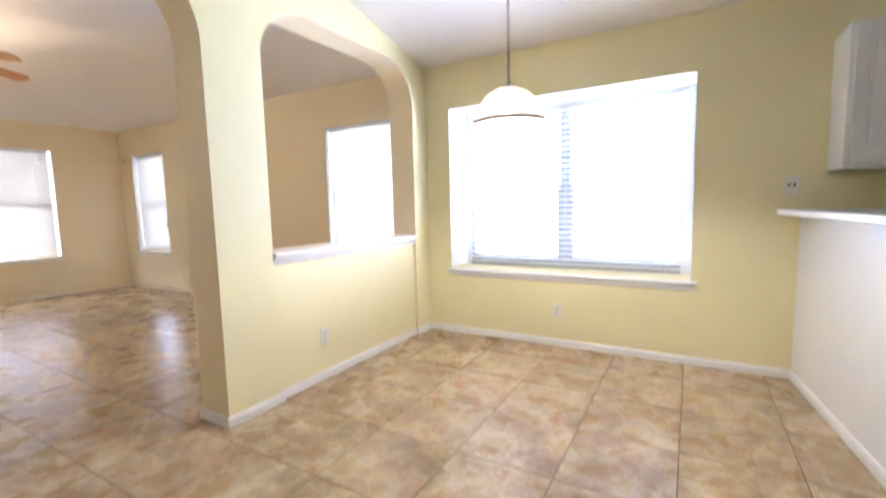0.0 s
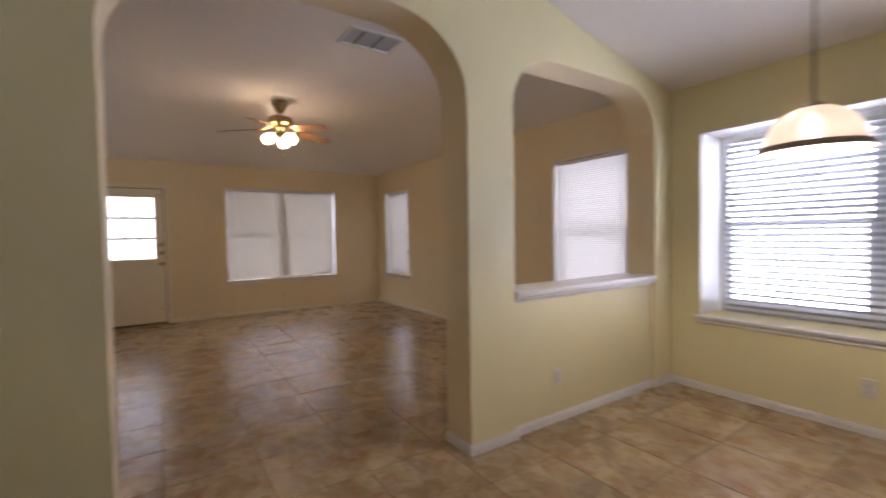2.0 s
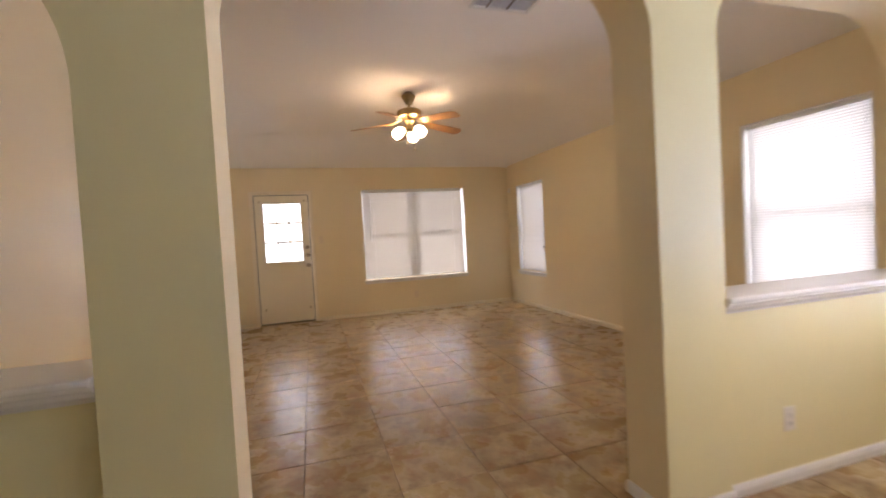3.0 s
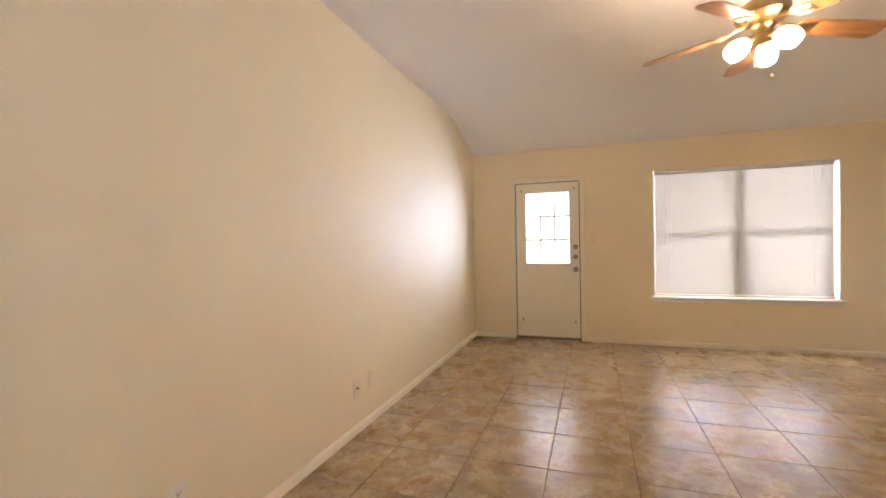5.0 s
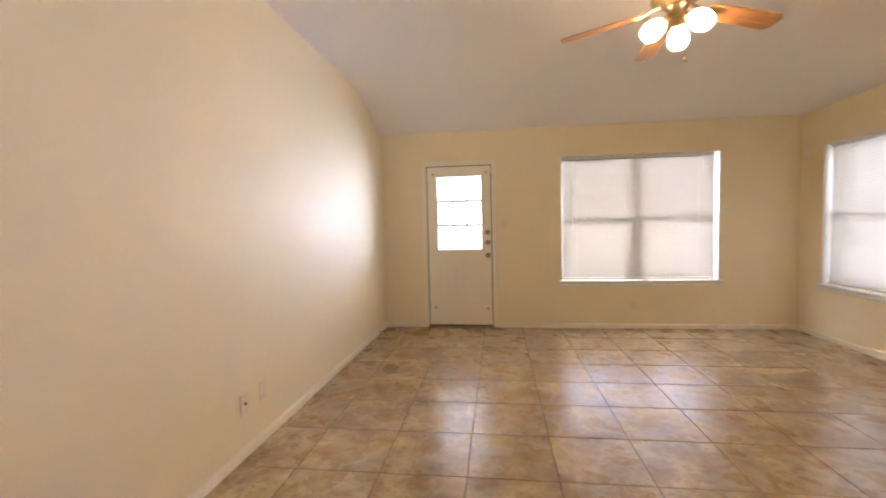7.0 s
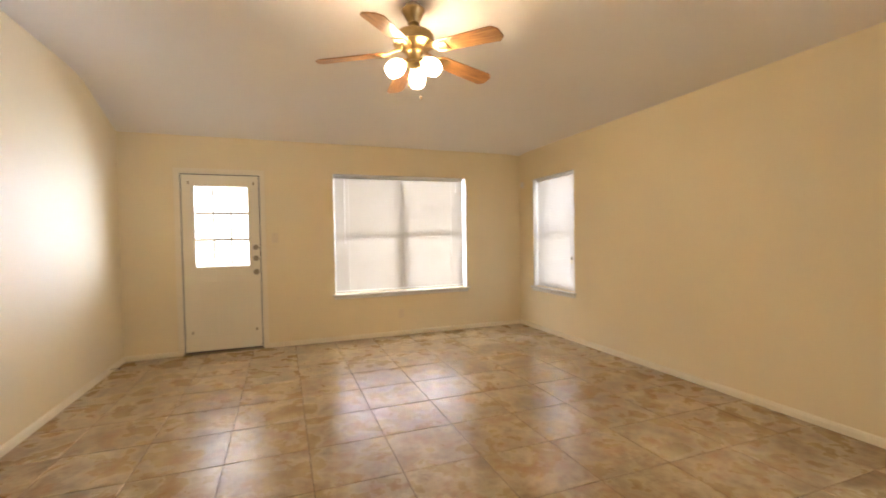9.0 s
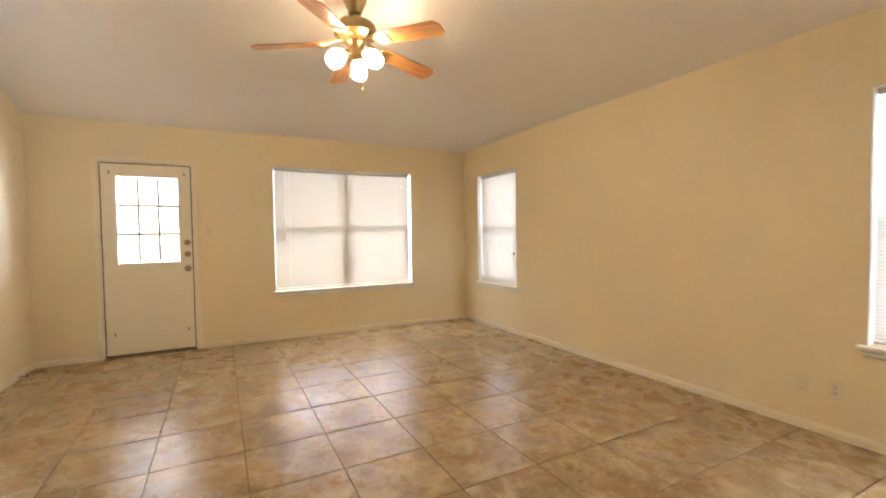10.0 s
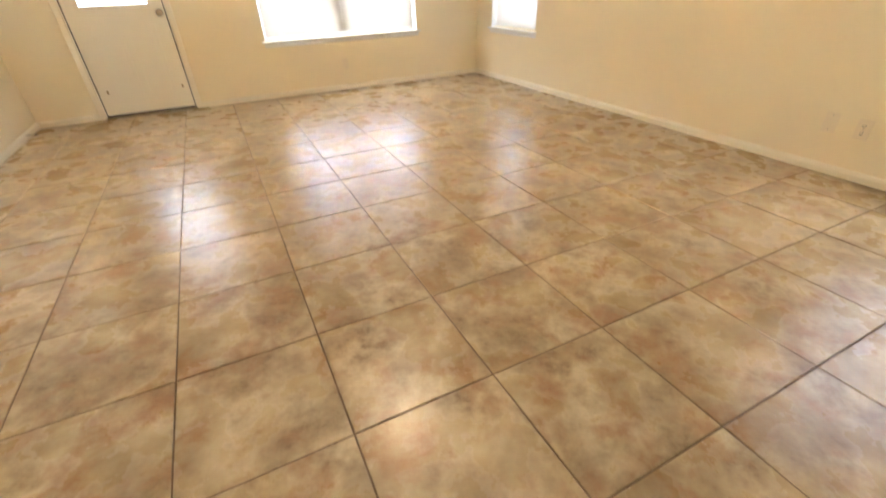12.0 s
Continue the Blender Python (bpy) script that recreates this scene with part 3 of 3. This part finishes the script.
    for z, nm in ((1.194, "deadbolt"), (1.067, "deadbolt")):
        bm = lathe([(0, 0), (0.031, 0), (0.031, 0.006), (0.024, 0.014), (0.020, 0.016), (0, 0.017)], 20, pose(x1, 0.243, z, 0, 90, 0))
        add_box(bm, (x1 + 0.016, 0.243 - 0.017, z - 0.005), (x1 + 0.034, 0.243 + 0.017, z + 0.005), 0.004, 2)
        part(nm, bm, NICKEL, body, "tarnished metal deadbolt with thumb turn", True)
    bm = lathe([(0, 0), (0.033, 0), (0.033, 0.005), (0.024, 0.012), (0.012, 0.016), (0.011, 0.034), (0.020, 0.040), (0.028, 0.052), (0.027, 0.064), (0.018, 0.070), (0, 0.071)], 20, pose(x1, 0.243, 0.908, 0, 90, 0))
    part("door_knob", bm, NICKEL, body, "round tarnished metal knob", True)
    for z in (1.785, 1.016, 0.27):
        bm = box((x1 - 0.004, a0 - 0.012, z - 0.048), (x1 + 0.003, a0 + 0.004, z + 0.048), 0.001, 1)
        add_tube(bm, [(x1 + 0.004, a0 - 0.004, z - 0.052), (x1 + 0.004, a0 - 0.004, z + 0.052)], 0.006, 8)
        part("hinge", bm, BRONZE, root, "worn metal hinge")
    for y, z in ((-0.43, 1.93), (0.232, 1.935), (-0.427, 0.249), (0.232, 0.238)):
        bm = box((x1, y - 0.008, z - 0.017), (x1 + 0.006, y + 0.008, z + 0.017), 0.002, 1)
        add_tube(bm, [(x1 + 0.005, y, z - 0.006), (x1 + 0.022, y, z - 0.006), (x1 + 0.024, y, z + 0.008)], 0.004, 6)
        part("curtain_bracket", bm, BRASS, body, "small brass curtain rod bracket")


back_door()


# ---- ceiling fan ----
def ceiling_fan(x, y, top):
    root = tagged(new("ceiling_fan"), "antique brass ceiling fan with five oak blades and lit lamps", "ceiling fan")
    root.matrix_basis = pose(x, y, top)
    part("mounting_plate", lathe([(0, 0), (0.050, 0), (0.050, -0.034), (0, -0.034)], 28), BRONZE, root, "dark mounting plate")
    part("canopy", lathe([(0, -0.030), (0.072, -0.030), (0.073, -0.040), (0.068, -0.048), (0.064, -0.056), (0.052, -0.084), (0.042, -0.098), (0.040, -0.116), (0.026, -0.122), (0, -0.122)], 32), BRASS, root, smooth=True)
    part("downrod", lathe([(0, -0.115), (0.0125, -0.115), (0.0125, -0.150), (0.026, -0.152), (0.028, -0.166), (0, -0.166)], 20), BRASS, root, smooth=True)
    part("motor_housing", lathe([(0, -0.160), (0.040, -0.161), (0.085, -0.168), (0.116, -0.182), (0.126, -0.196), (0.128, -0.206), (0.128, -0.238), (0.132, -0.242), (0.132, -0.250), (0.112, -0.264), (0.095, -0.270), (0.060, -0.290), (0, -0.290)], 40), BRASS, root, smooth=True)
    part("switch_housing", lathe([(0, -0.286), (0.058, -0.288), (0.060, -0.300), (0.046, -0.318), (0.046, -0.356), (0.056, -0.362), (0.056, -0.376), (0.030, -0.392), (0.012, -0.398), (0.010, -0.412), (0, -0.414)], 28), BRASS, root, smooth=True)
    # blades: a long rounded board with clipped tip, and a shaped iron
    out = [(0.180, -0.044), (0.20, -0.054), (0.38, -0.062), (0.582, -0.068), (0.594, -0.064), (0.620, -0.036), (0.622, 0.0), (0.620, 0.036), (0.594, 0.064), (0.582, 0.068), (0.38, 0.062), (0.20, 0.054), (0.180, 0.044)]
    bm = bmesh.new()
    lo, hi = ([bm.verts.new((a, b, z)) for a, b in out] for z in (-0.003, 0.003))
    bm.faces.new(lo)
    bm.faces.new(hi)
    for i in range(len(out)):
        j = (i + 1) % len(out)
        bm.faces.new((lo[i], lo[j], hi[j], hi[i]))
    blade = mesh_of("blade", bm, OAK)
    bm = bmesh.new()
    add_tube(bm, [(0.080, 0, 0.022), (0.125, 0, 0.016), (0.160, 0, 0.002), (0.20, 0, -0.007)], 0.011, 8)
    for s in (-1, 1):
        add_tube(bm, [(0.15, 0, 0.006), (0.185, s * 0.030, -0.006), (0.235, s * 0.034, -0.007)], 0.008, 6)
    add_box(bm, (0.17, -0.042, -0.010), (0.262, 0.042, -0.0035), 0.003, 1)
    iron = mesh_of("blade_iron", bm, BRASS, smooth=True)
    for i in range(5):
        m = pose(0, 0, -0.288, 0, 0, 33.7 + 72 * i) @ pose(0, 0, 0, 0, 5.5, 0)
        b = part("blade", blade, OAK, root, at=m @ pose(0, 0, 0, -12, 0, 0))
        part("blade_iron", iron, BRASS, b, "antique brass blade arm")
    # three tulip lamps
    bm = lathe([(0.017, 0.0), (0.032, -0.010), (0.047, -0.030), (0.055, -0.056), (0.053, -0.078), (0.044, -0.098), (0.038, -0.100), (0.048, -0.077), (0.050, -0.056), (0.042, -0.032), (0.028, -0.014), (0, -0.008)], 20)
    shade = mesh_of("lamp_shade", bm, OPAL, smooth=True)
    bm = lathe([(0, 0.03), (0.015, 0.03), (0.021, 0.018), (0.021, -0.004), (0.017, -0.010), (0, -0.010)], 16)
    bulb = mesh_of("bulb", lathe([(0, -0.020), (0.012, -0.024), (0.019, -0.040), (0.019, -0.052), (0.012, -0.064), (0, -0.068)], 12), FANBULB, smooth=True)
    holder = mesh_of("lamp_holder", bm, BRASS, smooth=True)
    for i in range(3):
        m = pose(0, 0, -0.366, 0, 0, 36 + 120 * i) @ pose(0.074, 0, -0.006, 0, -52, 0)
        h = part("lamp_holder", holder, BRASS, root, at=m)
        part("lamp_shade", shade, OPAL, h, at=Matrix.Diagonal((0.97, 0.97, 1.2, 1)), label="glowing frosted glass tulip shade")
        part("bulb", bulb, FANBULB, h, "lit bulb")
        bm = add_tube(bmesh.new(), [(0.028, 0, -0.366), (0.050, 0, -0.362), (0.074, 0, -0.372)], 0.008, 8)
        part("lamp_arm", bm, BRASS, root, at=pose(0, 0, 0.006, 0, 0, 36 + 120 * i))
    for a, ln in ((-70, 0.14), (50, 0.21)):
        bm = bmesh.new()
        px, py = 0.040 * math.cos(radians(a)), 0.040 * math.sin(radians(a))
        add_tube(bm, [(px, py, -0.37), (px, py, -0.37 - ln)], 0.0014, 5)
        add_lathe(bm, [(0, 0.010), (0.005, 0.006), (0.009, -0.006), (0.006, -0.016), (0, -0.018)], 10, pose(px, py, -0.37 - ln))
        part("pull_chain", bm, BRASS, root, "thin brass pull chain", True)


ceiling_fan(-4.87, 1.35, HIGH)


# ---- pendant lamp over the nook ----
def pendant(x, y, rim):
    top = nook_height(x, y)
    root = tagged(new("pendant_lamp"), "lit alabaster glass pendant lamp on a bronze chain", "pendant lamp")
    root.matrix_basis = pose(x, y, rim)
    h = top - rim
    part("canopy", lathe([(0, h + 0.006), (0.062, h + 0.006), (0.064, h - 0.012), (0.056, h - 0.026), (0.030, h - 0.040), (0.012, h - 0.046), (0.008, h - 0.060), (0, h - 0.060)], 28), TRIM, root, smooth=True)
    # chain of oval links with the cord inside
    z, i = 0.245, 0
    link = bmesh.new()
    add_tube(link, [(0.0085 * math.cos(t), 0, 0.019 * math.sin(t)) for t in (2 * math.pi * q / 12 for q in range(13))], 0.0021, 6)
    link_mesh = mesh_of("chain_link", link, BRONZE, smooth=True)
    while z < h - 0.065:
        part("chain_link", link_mesh, BRONZE, root, at=pose(0, 0, z, 0, 0, 45 + 90 * (i % 2)))
        z, i = z + 0.032, i + 1
    cord = [(0.004 * math.sin(q * 1.9), 0.004 * math.cos(q * 1.9), 0.22 + (h - 0.26) * q / 24) for q in range(25)]
    part("cord", add_tube(bmesh.new(), cord, 0.0022, 6), BRONZE, root)
    part("cap", lathe([(0, 0.232), (0.006, 0.232), (0.010, 0.222), (0.030, 0.212), (0.044, 0.202), (0.046, 0.194), (0, 0.194)], 24), BRONZE, root, smooth=True)
    bell = [(0.040, 0.197), (0.070, 0.190), (0.105, 0.172), (0.135, 0.146), (0.158, 0.112), (0.176, 0.072), (0.188, 0.040), (0.198, 0.020), (0.205, 0.012)]
    inner = [(r - 0.006, z - 0.003) for r, z in reversed(bell)]
    part("shade", lathe(bell + inner, 48), ALABASTER, root, "glowing cream alabaster glass bell", True)
    part("rim_band", lathe([(0.193, 0.030), (0.197, 0.031), (0.209, 0.012), (0.211, 0.005), (0.206, 0.002), (0.200, 0.008), (0.193, 0.030)], 48), BRONZE, root, "dark bronze band at the shade's rim", True)
    part("bulb", lathe([(0, 0.160), (0.014, 0.156), (0.016, 0.130), (0.030, 0.100), (0.031, 0.085), (0.022, 0.068), (0, 0.060)], 20), BULB, root, "lit bulb", True)


pendant(-0.69, 2.61, 1.60)


# ---- ceiling register ----
def register(x0, x1, y0, y1, z):
    root = tagged(new("ceiling_vent"), "white metal ceiling air register with three louvre sections", "vent")
    root.matrix_basis = pose((x0 + x1) / 2, (y0 + y1) / 2, z)
    a, b = (x1 - x0) / 2, (y1 - y0) / 2
    fr = bmesh.new()
    w = 0.026
    for lo, hi in (((-a, -b), (a, -b + w)), ((-a, b - w), (a, b)), ((-a, -b + w), (-a + w, b - w)), ((a - w, -b + w), (a, b - w))):
        add_box(fr, (*lo, -0.012), (*hi, 0.0), 0.003, 1)
    part("frame", fr, CABP, root)
    part("backing", box((-a + w, -b + w, -0.002), (a - w, b - w, 0.0)), LAMINATE, root, "shaded duct behind the louvres")
    div = (-b + w + (2 * b - 2 * w) * 0.24, -b + w + (2 * b - 2 * w) * 0.62)
    for y in div:
        part("divider", box((-a + w, y - 0.006, -0.011), (a - w, y + 0.006, -0.002), 0.001, 1), BRONZE, root)
    n = 13
    slat = mesh_of("slat", box((-0.0078, -b + w, -0.0006), (0.0078, b - w, 0.0006)), CABP)
    for i in range(n):
        x = -a + w + (2 * a - 2 * w) * (i + 0.5) / n
        part("slat", slat, CABP, root, at=pose(x, 0, -0.006, 0, 24, 0))


register(-3.175, -2.875, 1.375, 1.81, HIGH)


# ---- wall plates ----
def plate(kind, place, face, label, category, finish=CREAMPLATE):
    """face: degrees about z; the plate looks along local +x."""
    root = tagged(new(kind), label, category)
    root.matrix_basis = pose(*place, 0, 0, face)
    part("cover", box((0, -0.036, -0.058), (0.006, 0.036, 0.058), 0.003, 2), finish, root)
    if kind == "wall_outlet":
        for z in (-0.02, 0.02):
            o = part("socket", lathe([(0, 0.0055), (0.017, 0.0055), (0.017, 0.0075), (0.016, 0.0085), (0, 0.0085)], 18, pose(0, 0, z, 0, 90, 0)), finish, root)
            s = box((0.0083, -0.008, z - 0.002), (0.0092, -0.0055, z + 0.008))
            add_box(s, (0.0083, 0.0055, z - 0.002), (0.0092, 0.008, z + 0.008))
            add_box(s, (0.0083, -0.0025, z - 0.011), (0.0092, 0.0025, z - 0.006))
            part("slots", s, DARK, o)
    elif kind == "light_switch":
        part("toggle", box((0.005, -0.005, -0.006), (0.018, 0.005, 0.014), 0.002, 1), finish, root)
    elif kind == "cable_plate":
        part("connector", lathe([(0, 0.005), (0.010, 0.005), (0.010, 0.009), (0.005, 0.010), (0.005, 0.020), (0, 0.020)], 14, pose(0, 0, 0, 0, 90, 0)), BRONZE, root, "dark threaded cable connector", True)
    elif kind == "jack_plate":
        for y in (-0.013, 0.013):
            part("jack", box((0.005, y - 0.008, -0.007), (0.0075, y + 0.008, 0.009), 0.001, 1), DARK, root, "dark round jack")
    for z in ((0.0,) if kind == "wall_outlet" else (-0.042, 0.042)):
        part("screw", lathe([(0, 0.0055), (0.0035, 0.0055), (0.003, 0.007), (0, 0.0072)], 10, pose(0, 0, z, 0, 90, 0)), NICKEL, root)
    return root


plate("wall_outlet", (DX1 - 0.03, 2.415, 0.30), 0, "white duplex outlet low on the yellow half wall", "outlet", PLATE)
plate("wall_outlet", (-0.739, NY, 0.29), -90, "white duplex outlet below the nook window", "outlet", PLATE)
plate("jack_plate", (0.735, NY, 1.25), -90, "white wall plate with two dark jacks above the bar", "wall plate", PLATE)
plate("wall_outlet", (-3.225, SY, 0.315), 90, "white duplex outlet low on the cream side wall", "outlet", PLATE)
plate("cable_plate", (-4.555, SY, 0.305), 90, "cream cable plate low on the side wall", "wall plate")
plate("blank_plate", (-4.75, SY, 0.315), 90, "cream blank plate low on the side wall", "wall plate")
plate("blank_plate", (-3.537, NY, 0.295), -90, "cream blank plate beside an outlet", "wall plate")
plate("wall_outlet", (-3.373, NY, 0.29), -90, "cream duplex outlet below the narrow window", "outlet")
plate("light_switch", (WX, 0.455, 1.30), 0, "cream light switch beside the back door", "switch")
plate("blank_plate", (WX, 1.98, 0.285), 0, "cream blank plate below the double window", "wall plate")

# alarm sensor in the corner, door stop, blind tag
s = tagged(new("wall_sensor"), "small cream alarm sensor near the room's corner", "sensor")
s.matrix_basis = pose(-7.585, NY, 2.0)
part("housing", box((-0.022, -0.034, -0.042), (0.022, 0, 0.042), 0.008, 2), PLATE, s)
part("lens", box((-0.015, -0.037, -0.028), (0.015, -0.032, 0.004), 0.002, 1), VINYL, s)
s = tagged(new("door_stop"), "small spring door stop on the baseboard", "door stop")
s.matrix_basis = pose(-7.28, SY + 0.012, 0.036)
spring = [(0.007 * math.cos(q * 1.05), 0.004 + 0.065 * q / 60, 0.007 * math.sin(q * 1.05)) for q in range(61)]
part("spring", add_tube(bmesh.new(), spring, 0.0016, 5), NICKEL, s)
part("tip", lathe([(0, 0), (0.010, 0), (0.010, 0.010), (0.007, 0.014), (0, 0.014)], 12, pose(0, 0.066, 0, -90, 0, 0)), RUBBER, s, "dark rubber tip")
t = tagged(part("blind_tag", box((-6.585, NY + 0.040, 0.925), (-6.535, NY + 0.0425, 1.015), 0.001, 1), PLATE), "small grey paper warning tag hanging on a mini blind", "tag")
t.data.materials[0] = BASE
b = part("print", box((-6.578, NY + 0.0385, 0.975), (-6.542, NY + 0.0398, 1.008)), BRONZE, t, "dark printed block")


# ---- kitchen bar and cabinet ----
BAR = pose(0.785, NY, 0, 0, 0, 6.3)     # the bar runs slightly askew
w = part("wall_bar", box((0, -2.3, -0.1), (0.12, 0.04, 1.065)), CABP, at=BAR)
setting(w, "white painted half wall under the breakfast bar", "wall")
bar_top = tagged(new("bar_counter"), "pale laminate breakfast bar top on a white half wall", "counter")
bar_top.matrix_basis = BAR
part("countertop", box((-0.11, -2.35, 1.066), (0.26, 0.04, 1.100), 0.006, 2), LAMINATE, bar_top)
part("edge_strip", box((-0.116, -2.348, 1.068), (-0.1095, 0.04, 1.098), 0.002, 1), TRIM, bar_top, "white counter edge")


def wall_cabinet(x0, widths, z0, z1, front):
    for wd in widths:
        root = tagged(new("wall_cabinet"), "white painted wall cabinet with raised-panel door", "cabinet", "kitchen wall cabinets")
        root.matrix_basis = pose(x0, NY, z0)
        h, dpt = z1 - z0, NY - front
        part("body", box((0.001, -dpt, 0), (wd - 0.001, 0, h), 0.002, 1), CABP, root)
        face = bmesh.new()
        for lo, hi in (((0.001, 0.0), (0.036, h)), ((wd - 0.036, 0.0), (wd - 0.001, h)), ((0.036, 0.0), (wd - 0.036, 0.03)), ((0.036, h - 0.03), (wd - 0.036, h))):
            add_box(face, (lo[0], -dpt - 0.019, lo[1]), (hi[0], -dpt - 0.0005, hi[1]), 0.001, 1)
        part("face_frame", face, CABP, root)
        y = -dpt - 0.0195
        dm = bmesh.new()
        a0, a1, b0, b1, st = 0.022, wd - 0.022, 0.018, h - 0.018, 0.058
        for lo, hi in (((a0, b0), (a0 + st, b1)), ((a1 - st, b0), (a1, b1)), ((a0 + st, b0), (a1 - st, b0 + st)), ((a0 + st, b1 - st), (a1 - st, b1))):
            add_box(dm, (lo[0], y - 0.019, lo[1]), (hi[0], y, hi[1]), 0.004, 2)
        door = part("door", dm, CABP, root)
        pm = box((a0 + st, y - 0.010, b0 + st), (a1 - st, y - 0.002, b1 - st))
        add_box(pm, (a0 + st + 0.02, y - 0.017, b0 + st + 0.02), (a1 - st - 0.02, y - 0.009, b1 - st - 0.02), 0.007, 2)
        part("raised_panel", pm, CABP, door)
        x0 += wd


wall_cabinet(0.895, (0.46, 0.76), 1.325, 2.085, 3.48)

# ---- floor tiles ----
PITCH, TX, TY = 0.4635, -3.068, 0.191
bm = bmesh.new()
hs = PITCH / 2 - 0.0026
add_box(bm, (-hs, -hs, -0.012), (hs, hs, 0.0))
bmesh.ops.bevel(bm, geom=[e for e in bm.edges if all(abs(v.co.z) < 1e-6 for v in e.verts)], offset=0.0014, segments=1, affect="EDGES")
tile_mesh = mesh_of("tile", bm, TILE)
floor = bpy.data.objects["floor"]
rest = bmesh.new()
near, far_tiles = [], []
for i in range(-11, 15):
    for j in range(-7, 9):
        x, y = TX + PITCH * (i + 0.5), TY + PITCH * (j + 0.5)
        if x - hs < WX - 0.02 - PITCH * 0.6 or x > EX or y > NY + 0.2 or y < KY or (x < DX0 and y < SY - 0.2):
            continue
        if x < 0.95 and y > -0.85 - PITCH:
            near.append((x, y))
        else:
            far_tiles.append((x, y))
for x, y in near:
    part("tile", tile_mesh, TILE, floor, at=pose(x, y, random.uniform(-0.0006, 0.0004), random.uniform(-0.05, 0.05), random.uniform(-0.05, 0.05), 0))
for x, y in far_tiles:
    add_box(rest, (x - hs, y - hs, -0.012), (x + hs, y + hs, -0.0005))
tagged(part("floor_tiles", rest, TILE, floor), kind="stuff")
